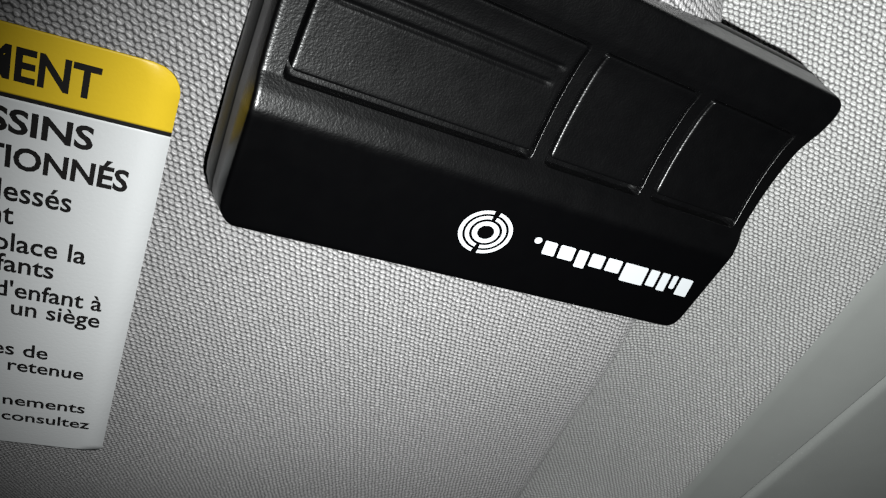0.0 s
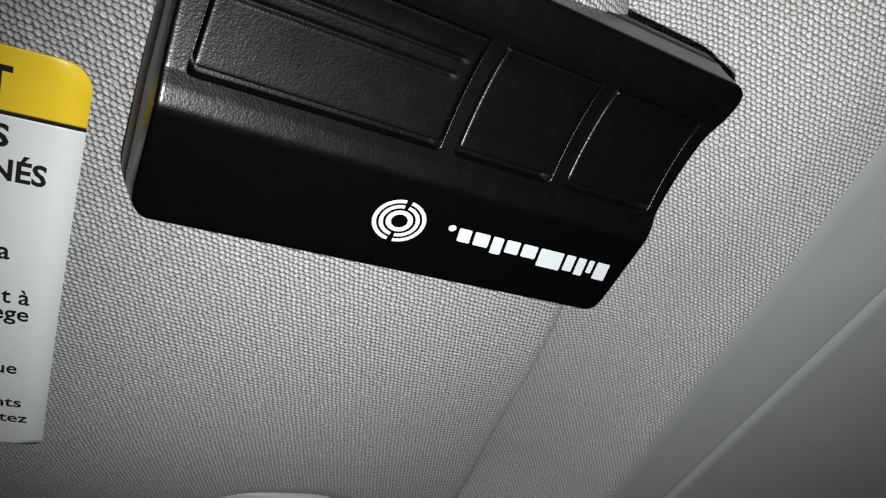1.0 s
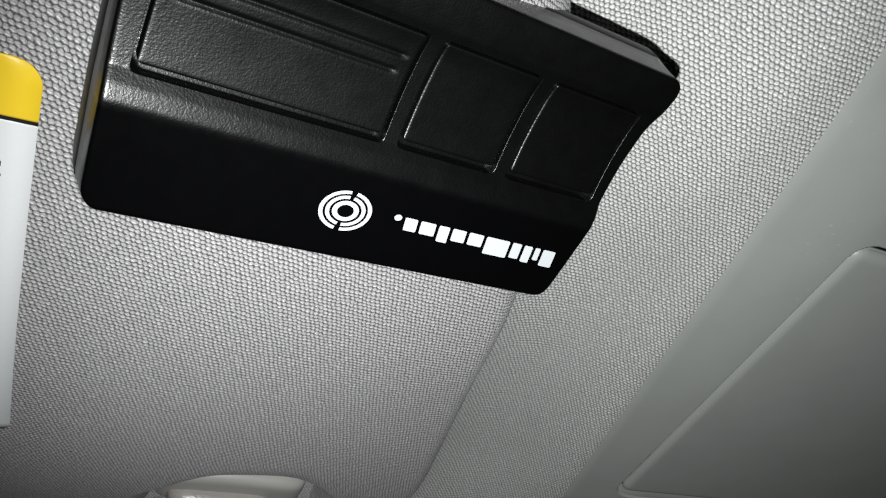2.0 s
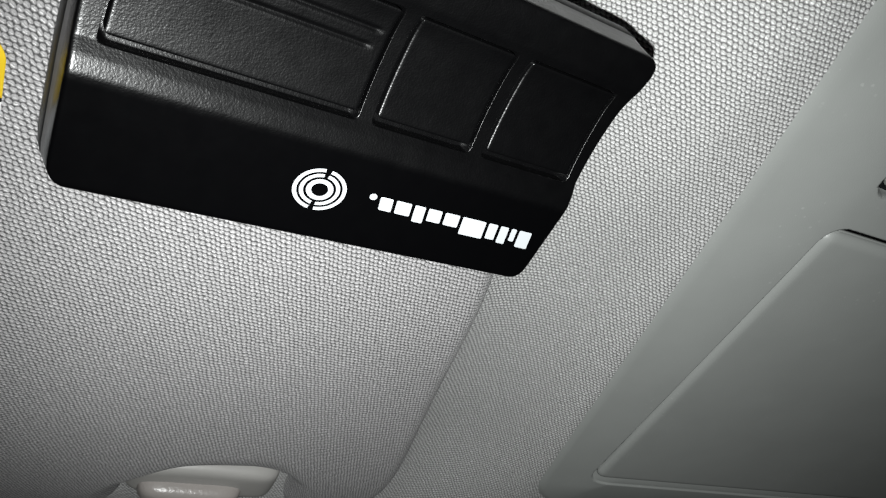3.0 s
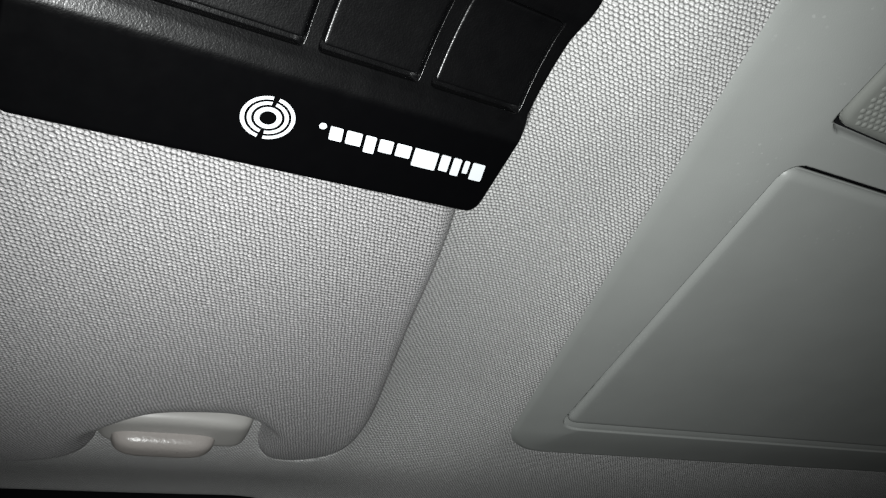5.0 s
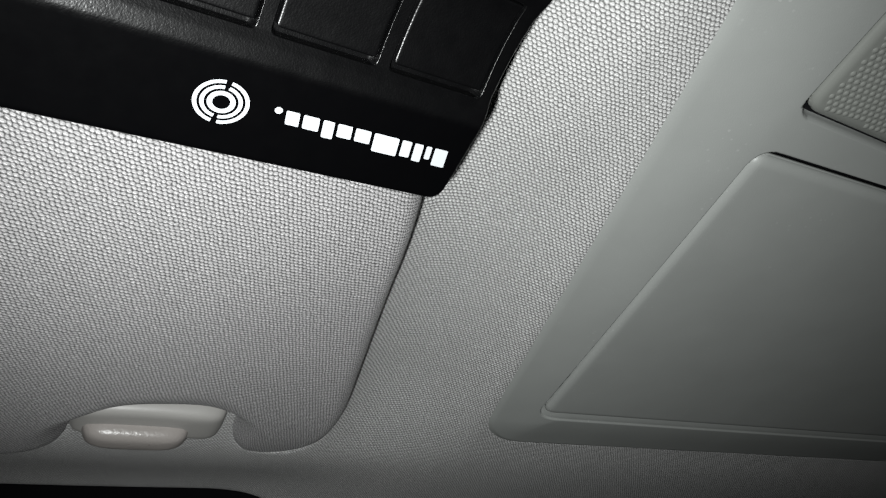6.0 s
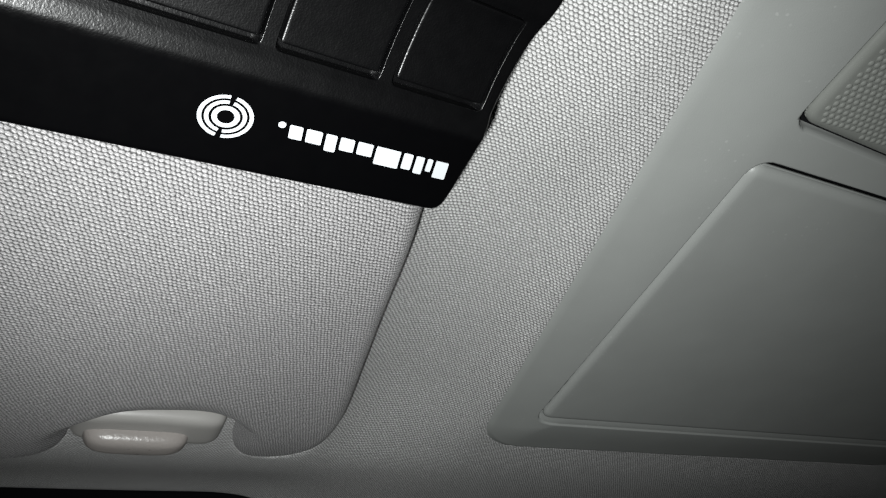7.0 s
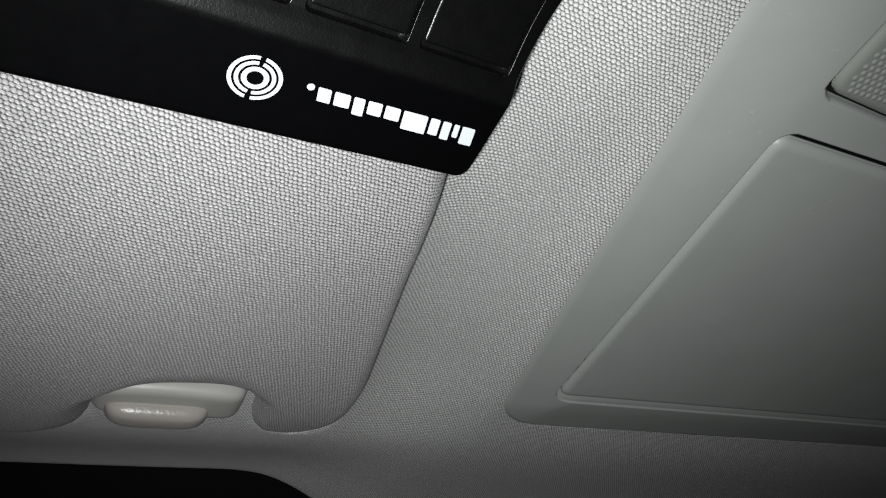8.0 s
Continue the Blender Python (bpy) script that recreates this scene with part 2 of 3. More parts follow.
def visor_z(x, y, d):
    r = 0.014 - 0.006 * smoothstep(x, 0.03, 0.06) + 0.020 * np.exp(-(((x - 0.023) / 0.022) ** 4)) * smoothstep(y, 0.15, 0.20)
    q = np.clip(1 - d / r, 0, 1)
    f = 1 - np.sqrt(1 - q * q)
    top = np.maximum(shelf_plane(x, y) + 0.002, visor_face(x, y) + 0.002)
    face = visor_face(x, y)
    return np.where(d >= 0, face + (top - face) * f, top)


def front_edge(x):
    return 0.3300 + 0.0005 * np.cos(x * 30) + 0.075 * smoothstep(x, 0.055, 0.20)


def build_roof():
    xs = np.unique(np.round(np.concatenate([np.linspace(-0.75, -0.12, 20), np.arange(-0.12, 0.40, 0.0022), np.linspace(0.40, 1.05, 20)]), 5))
    ts = np.concatenate([np.linspace(0, 0.70, 20), np.linspace(0.70, 1.0, 170)[1:]])
    X, T = np.meshgrid(xs, ts)
    Y = -1.0 + (front_edge(X) + 1.0) * T
    D = signed_inset(X, Y, VISOR_OUTLINE)
    C = signed_inset(X, Y, CONSOLE_OUTLINE)
    Z = roof_z(X, Y, D) + 0.020 * smoothstep(C, 0.004, 0.010)
    rows = [np.stack([X[i], Y[i], Z[i]], 1) for i in range(len(ts))]
    last = rows[-1]
    for dy, dz in ((0.0012, 0.0006), (0.0020, 0.0020), (0.0022, 0.0040), (0.0022, 0.012)):
        rows.append(last + np.array([0, dy, dz]))
    v = np.concatenate(rows)
    f = grid_faces(len(rows), len(xs))
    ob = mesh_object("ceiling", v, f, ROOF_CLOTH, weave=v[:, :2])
    tagged(ob, "light grey knitted cloth headliner of the car roof", "ceiling", kind="structure")
    return ob


build_roof()


def build_visor():
    visor = new("sun_visor")
    tagged(visor, "grey cloth-covered sun visor folded up against the roof", "sun visor")
    xs = np.concatenate([np.linspace(-0.345, -0.10, 50)[:-1], np.arange(-0.10, 0.086, 0.0013)])
    ys = np.arange(-0.002, 0.270, 0.0013)
    X, Y = np.meshgrid(xs, ys)
    D = signed_inset(X, Y, VISOR_OUTLINE)
    Z = visor_z(X, Y, D)
    keep = D > -0.0016
    index = -np.ones(X.shape, int)
    index[keep] = np.arange(keep.sum())
    low = np.stack([X[keep], Y[keep], Z[keep]], 1)
    back = low.copy()
    back[:, 2] = np.maximum(low[:, 2] + 0.001, shelf_plane(low[:, 0], low[:, 1]) + 0.008 * smoothstep(D[keep], 0.002, 0.012))
    n = len(low)
    cover, panel, rim = [], [], {}
    R, C = X.shape
    for r in range(R - 1):
        for c in range(C - 1):
            q = (index[r, c], index[r, c + 1], index[r + 1, c + 1], index[r + 1, c])
            if min(q) < 0:
                continue
            cover.append(q[::-1])
            panel.append(q)
            for a, b in zip(q, q[1:] + q[:1]):
                rim[(a, b)] = 1
    wall = [(a, b, b + n, a + n) for a, b in rim if (b, a) not in rim]
    gy, gx = np.gradient(D, ys, xs)
    length = np.hypot(gx, gy) + 1e-6
    rise = np.maximum(Z - visor_face(X, Y), 0) * 0.8
    weave = np.stack([(X - gx / length * rise)[keep], (Y - gy / length * rise)[keep]], 1)
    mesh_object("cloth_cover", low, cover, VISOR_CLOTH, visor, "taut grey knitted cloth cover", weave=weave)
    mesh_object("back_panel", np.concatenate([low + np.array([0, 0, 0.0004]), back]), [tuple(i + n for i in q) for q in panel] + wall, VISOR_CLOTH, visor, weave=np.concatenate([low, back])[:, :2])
    return visor


build_visor()


# ---- the warning label on the visor ----
def on_visor(x, y, lift):
    return float(visor_face(np.array(x), np.array(y))) - lift


LABEL_CORNER = Vector((-0.0374, 0.0590))


def label_place(a, b, lift):
    """a: from the right edge leftwards is negative; b: from the rear edge to the front."""
    p = LABEL_CORNER + Matrix.Rotation(radians(1.8), 2) @ Vector((a, b))
    return (p.x, p.y, on_visor(p.x, p.y, lift))


def label_sheet(name, a0, a1, b0, b1, corners, mat, parent, lift, label=""):
    """A thin sheet with some rounded corners that follows the visor. corners: radii at (a1,b0), (a1,b1)."""
    bs = np.unique(np.round(np.concatenate([b0 + (b1 - b0) * np.linspace(0, 1, 40), b0 + min(0.005, b1 - b0) * np.linspace(0, 1, 12), b1 - min(0.005, b1 - b0) * np.linspace(0, 1, 12)]), 7))
    cols = 24
    verts = []
    for b in bs:
        inset = 0.0
        for r, gap in ((corners[0], b - b0), (corners[1], b1 - b)):
            if r and gap < r:
                inset = max(inset, r - math.sqrt(max(r * r - (r - gap) ** 2, 0)))
        for c in range(cols):
            verts.append(label_place(a0 + (a1 - inset - a0) * c / (cols - 1), b, lift))
    n = len(verts)
    verts += [(x, y, z + lift * 0.9) for x, y, z in verts]
    f = grid_faces(len(bs), cols)
    faces = [q[::-1] for q in f] + [tuple(i + n for i in q) for q in f]
    ring = [c for c in range(cols)] + [r * cols + cols - 1 for r in range(1, len(bs))] + [(len(bs) - 1) * cols + c for c in range(cols - 2, -1, -1)] + [r * cols for r in range(len(bs) - 2, 0, -1)]
    faces += [(a, b, b + n, a + n) for a, b in zip(ring, ring[1:] + ring[:1])]
    return mesh_object(name, verts, faces, mat, parent, label)


def flat_text(body, size, bold, align="RIGHT", shear=0.0):
    """The outline mesh of a line of text, as vertices and faces on a plane."""
    cu = bpy.data.curves.new("words", "FONT")
    cu.body, cu.size, cu.align_x, cu.offset, cu.shear, cu.resolution_u = body, size, align, bold, shear, 3
    ob = bpy.data.objects.new("words", cu)
    scene.collection.objects.link(ob)
    bpy.context.view_layer.update()
    me = ob.evaluated_get(bpy.context.evaluated_depsgraph_get()).to_mesh()
    v = [tuple(p.co) for p in me.vertices]
    f = [tuple(p.vertices) for p in me.polygons]
    ob.to_mesh_clear()
    bpy.data.objects.remove(ob)
    bpy.data.curves.remove(cu)
    return v, f


def build_label():
    sticker = new("warning_label")
    tagged(sticker, "white and yellow French airbag warning sticker on the visor", "sticker")
    label_sheet("white_field", -0.105, 0.0, 0.0112, 0.1070, (0, 0.0035), LABEL_WHITE, sticker, 0.00025)
    label_sheet("yellow_band", -0.105, 0.0, 0.0, 0.0105, (0.0045, 0), LABEL_YELLOW, sticker, 0.00025, "yellow heading band")
    label_sheet("black_rule", -0.105, 0.0, 0.0105, 0.0112, (0, 0), LABEL_BLACK, sticker, 0.00026)
    lines = [  # words, right end and baseline from the corner in mm, letter size in mm, width of the line in mm, boldness
        ("AVERTISSEMENT", -10.7, 8.0, 7.2, 44.0, 0.19), ("COUSSINS", -10.4, 16.7, 5.7, 27.5, 0.15), ("TIONNÉS", -4.6, 23.0, 5.7, 20.6, 0.15),
        ("blessés", -12.1, 29.5, 5.9, 13.0, 0.075), ("nt", -20.1, 34.4, 5.9, 3.6, 0.075),
        ("place la", -8.8, 40.4, 5.9, 13.8, 0.075), ("enfants", -13.4, 45.4, 5.9, 13.4, 0.075),
        ("d'enfant à", -5.0, 51.8, 5.9, 17.2, 0.075), ("un siège", -4.9, 56.6, 5.9, 14.6, 0.075),
        ("es de", -12.8, 69.2, 5.9, 9.4, 0.075), ("retenue", -6.1, 74.6, 5.9, 13.4, 0.075),
        ("nements", -4.8, 88.2, 5.9, 15.4, 0.075), ("consultez", -3.4, 95.2, 5.9, 17.0, 0.075)]
    for body, a, b, size, width, bold in lines:
        v, f = flat_text(body, size, bold)
        lo, hi = min(p[0] for p in v), max(p[0] for p in v)
        k = width / (hi - lo)
        pts = [label_place((a + (x - hi) * k) / 1000, (b - y) / 1000, 0.00042) for x, y, _ in v]
        mesh_object("printed_line", pts, f, LABEL_BLACK, sticker, smooth=False)


build_label()


# ---- overhead console ----
def console_field(y):
    return 1.2680 - 0.05 * (y - 0.072)


def console_z(x, y, d):
    """The console bulges below the roof: a rounded border, a sloped rim, then a nearly flat field."""
    field = console_field(y)
    drop = shelf_plane(x, y) + 0.0012 - field
    q = np.clip(1 - d / 0.0035, 0, 1)
    return field + drop * (0.30 * (1 - np.sqrt(1 - q * q)) ** 0.5 * (q > 0) + 0.70 * (1 - smoothstep(d, -0.012, 0.032)) / 0.83)


def flap_left(y):
    return 0.1462 + 0.0718 * (y - 0.0718)


FLAP_OUTLINE = np.array([(0.1462, 0.0718), (0.3838, 0.0862), (0.3740, 0.2082), (0.1560, 0.2082)])
LENS_OUTLINE = np.array([(0.1448, -0.040), (0.2560, -0.040), (0.2560, 0.0712), (0.1466, 0.0596)])


def soft_corners(poly, r, steps=9):
    out = []
    n = len(poly)
    for i in range(n):
        p, a, b = poly[i], poly[i - 1], poly[(i + 1) % n]
        da, db = (a - p) / np.linalg.norm(a - p), (b - p) / np.linalg.norm(b - p)
        for k in range(steps + 1):
            t = k / steps
            out.append((1 - t) ** 2 * (p + da * r) + 2 * t * (1 - t) * p + t * t * (p + db * r))
    return np.array(out)


RECESS_POLY = soft_corners(FLAP_OUTLINE + np.array([(0, 0), (0, 0), (-0.0003, 0.0045), (0.0003, 0.0045)]), 0.007)
LENS_POLY = soft_corners(LENS_OUTLINE, 0.006)


def spaced(stops):
    """Values along stretches of (from, to, step)."""
    return np.unique(np.round(np.concatenate([np.linspace(a, b, max(2, int(round((b - a) / step)) + 1)) for a, b, step in stops]), 6))


def quad_panel(name, corners, radius, gap, low, edge, mat, parent, label):
    """A panel with rounded corners and rounded edges: a grid over four corners (rear left, rear right, front right, front left)."""
    a, b, c, d = [np.array(p) for p in corners]
    poly = soft_corners(np.array(corners), radius)
    fine = spaced([(0, 0.004, 0.0002), (0.004, 0.012, 0.001), (0.012, 0.05, 0.004), (0.05, 0.5, 0.02)])
    s = np.unique(np.round(np.concatenate([fine, 1 - fine]), 6))
    S, T = np.meshgrid(s, s)
    P = (a + (b - a) * S[..., None]) * (1 - T[..., None]) + (d + (c - d) * S[..., None]) * T[..., None]
    mid = (a + b + c + d) / 4
    # pull the border in by the gap, and round the corners
    D = signed_inset(P[..., 0], P[..., 1], poly)
    for _ in range(3):
        out = np.maximum(gap - D, 0)[..., None]
        towards = mid - P
        towards /= np.linalg.norm(towards, axis=2, keepdims=True) + 1e-9
        P = P + towards * out
        D = signed_inset(P[..., 0], P[..., 1], poly)
    q = np.clip(1 - (D - gap) / edge, 0, 1)
    Z = console_field(P[..., 1]) - low + 0.0020 * (1 - np.sqrt(np.clip(1 - q * q, 0, 1)))
    v = np.concatenate([P.reshape(-1, 2), Z.reshape(-1, 1)], 1)
    R = C = len(s)
    f = [q4[::-1] for q4 in grid_faces(R, C)]
    rg = list(range(C)) + [r * C + C - 1 for r in range(1, R)] + [(R - 1) * C + k for k in range(C - 2, -1, -1)] + [r * C for r in range(R - 2, 0, -1)]
    up = v[rg] + np.array([0, 0, 0.0012])
    n0, n = len(v), len(rg)
    f += [(rg[i], rg[(i + 1) % n], n0 + (i + 1) % n, n0 + i) for i in range(n)]
    f.append(tuple(range(n0, n0 + n)))
    return mesh_object(name, np.concatenate([v, up]), f, mat, parent, label)


def build_console():
    console = new("overhead_console")
    tagged(console, "grey moulded plastic overhead console with map light and closed flap", "console")
    ys = spaced([(CON_BACK, 0.020, 0.005), (0.020, 0.0575, 0.0015), (0.0575, 0.078, 0.00035), (0.078, 0.200, 0.0030), (0.200, 0.2135, 0.0003), (0.2135, 0.222, 0.001), (0.222, CON_FRONT, 0.0006)])
    rows = []
    for y in ys:
        xl = float(console_left(y))
        t = float(smoothstep(np.array(y), 0.062, 0.071))
        xf = (0.1440 + 0.018 * max(y + 0.04, 0)) * (1 - t) + float(flap_left(y)) * t
        rim = np.array([0, 0.0001, 0.0003, 0.0006, 0.001, 0.0016, 0.0025])
        near = max(xf - 0.0025, xl + 0.004)
        first = np.concatenate([xl + rim, np.linspace(xl + 0.0025, near, 16)[1:-1]])
        second = np.linspace(near, near + 0.0110, 40)
        third = np.linspace(near + 0.0110, 0.30, 60)[1:]
        xr = 2 * CON_MID - xl
        fourth = np.linspace(0.30, xr - 0.0025, 30)[1:]
        rows.append(np.concatenate([first, second, third, fourth, (xr - rim)[::-1][1:]]))
    X = np.array(rows)
    Y = np.repeat(ys[:, None], X.shape[1], 1)
    lean = np.interp(Y, [0.0, 0.0604, 0.0720, 0.150], [0.0, 0.105, 0.060, 0.0])
    Y = Y + lean * np.clip(X - 0.1455, 0, 0.11)
    D = np.maximum(signed_inset(X, Y, CONSOLE_OUTLINE), 0)
    Ld = signed_inset(X, Y, LENS_POLY)
    Rd = signed_inset(X, Y, RECESS_POLY)
    Z = console_z(X, Y, D) + smoothstep(Rd, -0.0004, 0.0003) * (0.0016 + 0.0039 * (1 - smoothstep(Y, 0.2062, 0.2068)) - 0.0010 * smoothstep(Y, 0.2068, 0.2125)) + 0.0055 * smoothstep(Ld, -0.0004, 0.0003)
    v = np.stack([X, Y, Z], 2).reshape(-1, 3)
    f = [q[::-1] for q in grid_faces(*X.shape)]
    housing = mesh_object("housing", v, f, GREY_PLASTIC, console)
    m = housing.modifiers.new("wall", "SOLIDIFY")
    m.thickness, m.offset = 0.002, -1.0
    # black sheets added behind flap and lens stand for shade in their gaps
    for poly in (FLAP_OUTLINE, LENS_OUTLINE):
        bm = bmesh.new()
        low = [bm.verts.new((float(x), float(y), console_field(float(y)) + 0.0036)) for x, y in poly]
        high = [bm.verts.new((float(x), float(y), console_field(float(y)) + 0.0045)) for x, y in poly]
        bm.faces.new(low)
        bm.faces.new(high[::-1])
        for k in range(4):
            bm.faces.new((low[k], high[k], high[(k + 1) % 4], low[(k + 1) % 4]))
        part("gap_shade_sheet", bm, BLACK_GLASS, console, "black sheet added behind the panel for the shade in its gap", smooth=False)
    quad_panel("flap", FLAP_OUTLINE + np.array([(0, 0.0018), (0, 0.0018), (0, 0), (0, 0)]), 0.005, 0.0002, 0.0006, 0.0032, GREY_PLASTIC, console, "closed storage flap in grey plastic")
    lens = quad_panel("light_lens", LENS_OUTLINE - np.array([(0, 0), (0, 0), (0, 0.0013), (0, 0.0013)]), 0.006, 0.0006, 0.0006, 0.0026, LENS_PLASTIC, console, "translucent map light lens with a dimpled pattern")
    verts, ff = [], []
    pitch = 0.0020
    for j in range(64):
        for i in range(58):
            cx = 0.146 + pitch * (i + 0.5 * (j % 2))
            cy = -0.040 + pitch * 0.87 * j
            if float(signed_inset(np.array(cx), np.array(cy), LENS_POLY)) < 0.0043:
                continue
            zb = console_field(cy) - 0.0006
            s = len(verts)
            for rad, h in ((0.00096, 0.0001), (0.00070, -0.00018), (0.00035, -0.00032)):
                for k in range(8):
                    a = k * math.pi / 4
                    verts.append((cx + rad * math.cos(a), cy + rad * math.sin(a), zb + h))
            verts.append((cx, cy, zb - 0.00037))
            for ring in range(2):
                for k in range(8):
                    a, b = s + ring * 8 + k, s + ring * 8 + (k + 1) % 8
                    ff.append((a, a + 8, b + 8, b))
            for k in range(8):
                ff.append((s + 16 + k, s + 24, s + 16 + (k + 1) % 8))
    dots = mesh_object("prism_dots", verts, ff, LENS_PLASTIC, lens)
    tagged(dots, kind="stuff")


build_console()


# ---- the visor's retaining clip ----
def pill(name, x0, x1, y0, y1, z0, z1, mat, parent, label="", square=0.5, bow=0.0):
    """A cushion-like rounded block."""
    nu, nv = 56, 24
    verts = []
    for j in range(nv + 1):
        ph = math.pi * (j / nv - 0.5)
        for i in range(nu):
            th = 2 * math.pi * i / nu
            se = lambda v, e: math.copysign(abs(v) ** e, v)
            cx = se(math.cos(ph), square) * se(math.cos(th), square)
            cy = se(math.cos(ph), square * 1.3) * se(math.sin(th), square * 1.5)
            cz = se(math.sin(ph), 0.75)
            x = (x0 + x1) / 2 + cx * (x1 - x0) / 2
            verts.append((x, (y0 + y1) / 2 + cy * (y1 - y0) / 2 + bow * cx * cx, (z0 + z1) / 2 + cz * (z1 - z0) / 2))
    faces = []
    for j in range(nv):
        for i in range(nu):
            faces.append((j * nu + i, j * nu + (i + 1) % nu, (j + 1) * nu + (i + 1) % nu, (j + 1) * nu + i))
    return mesh_object(name, verts, faces, mat, parent, label)


def build_clip():
    clip = new("visor_clip")
    tagged(clip, "light grey plastic retaining clip holding the sun visor", "clip")
    pill("base", -0.0035, 0.0450, 0.2195, 0.2395, 1.2575, 1.2740, CLIP_PLASTIC, clip, square=0.22, bow=0.0016)
    pill("hook", 0.0010, 0.0338, 0.2285, 0.2400, 1.2528, 1.2672, HOOK_PLASTIC, clip, "glossy grained hook of the clip", square=0.42)
    return clip


build_clip()


# ---- the remote control ----
REMOTE = Matrix(((0.97556, 0.11825, 0.18520, 0.05516), (0.17769, -0.92038, -0.34833, 0.08249), (0.12926, 0.37273, -0.91890, 1.24209), (0, 0, 0, 1)))
LEN_V, LOW_V, RIDGE, LEAN = 49.5, -1.8, 16.9, 0.12
BUTTONS = [(-84.0, -44.5), (-40.8, -21.7), (-18.0, 2.0)]
BV0, BV1, GROOVE = 22.85, 40.6, 1.40


def side_left(v):
    return -86.6 - 0.055 * v + 0.030 * max(RIDGE - v, 0)


def side_right(v):
    return 4.1 + 0.06 * v + 0.057 * max(RIDGE - v, 0)


def face_w(v):
    """The face across its width: a strip that leans away, a ridge, a drop, a hollow with the keys, a lip."""
    v = np.asarray(v, float)
    strip = -LEAN * 0.5 * (np.sqrt((RIDGE - v) ** 2 + 0.5) + RIDGE - v)
    drop = strip - 1.40 * np.clip((v - RIDGE) / 4.9, 0, 1) ** 1.05
    hollow = -1.1 * np.clip(1 - ((v - 31.0) / 11.5) ** 2, 0, 1)
    lip = 1.7 * smoothstep(v, 37.0, 47.5)
    return drop + hollow + lip


def key_inset(u, v, u0, u1, v0, v1, r):
    """Distance inside a rectangle with round corners."""
    dx = np.maximum(np.abs(u - (u0 + u1) / 2) - ((u1 - u0) / 2 - r), 0)
    dy = np.maximum(np.abs(v - (v0 + v1) / 2) - ((v1 - v0) / 2 - r), 0)
    flat = np.minimum(np.minimum(u - u0, u1 - u), np.minimum(v - v0, v1 - v))
    return np.where((dx > 0) & (dy > 0), r - np.hypot(dx, dy), flat)


def round_key(u, v, u0, u1, v0, v1, r):
    """Pull the corners of a rectangular grid in to a round outline."""
    cu, cv = np.clip(u, u0 + r, u1 - r), np.clip(v, v0 + r, v1 - r)
    du, dv = u - cu, v - cv
    size = np.maximum(np.abs(du), np.abs(dv))
    k = np.where((du != 0) & (dv != 0), size / np.maximum(np.hypot(du, dv), 1e-9), 1.0)
    return cu + du * k, cv + dv * k


def on_strip(u, v, lift=0.05):
    """A point of the leaning strip that shows at (u, v) of the key plane, in metres."""
    b = (v - 0.333 * LEAN * RIDGE) / (1 - 0.333 * LEAN)
    w = float(face_w(b))
    return ((u - 0.479 * w) / 1000, b / 1000, (w + lift) / 1000)


def corner_inset(v, r):
    gap = np.minimum(v - LOW_V, LEN_V - v)
    return np.where(gap < r, r - np.sqrt(np.maximum(r * r - (r - np.minimum(gap, r)) ** 2, 0)), 0)


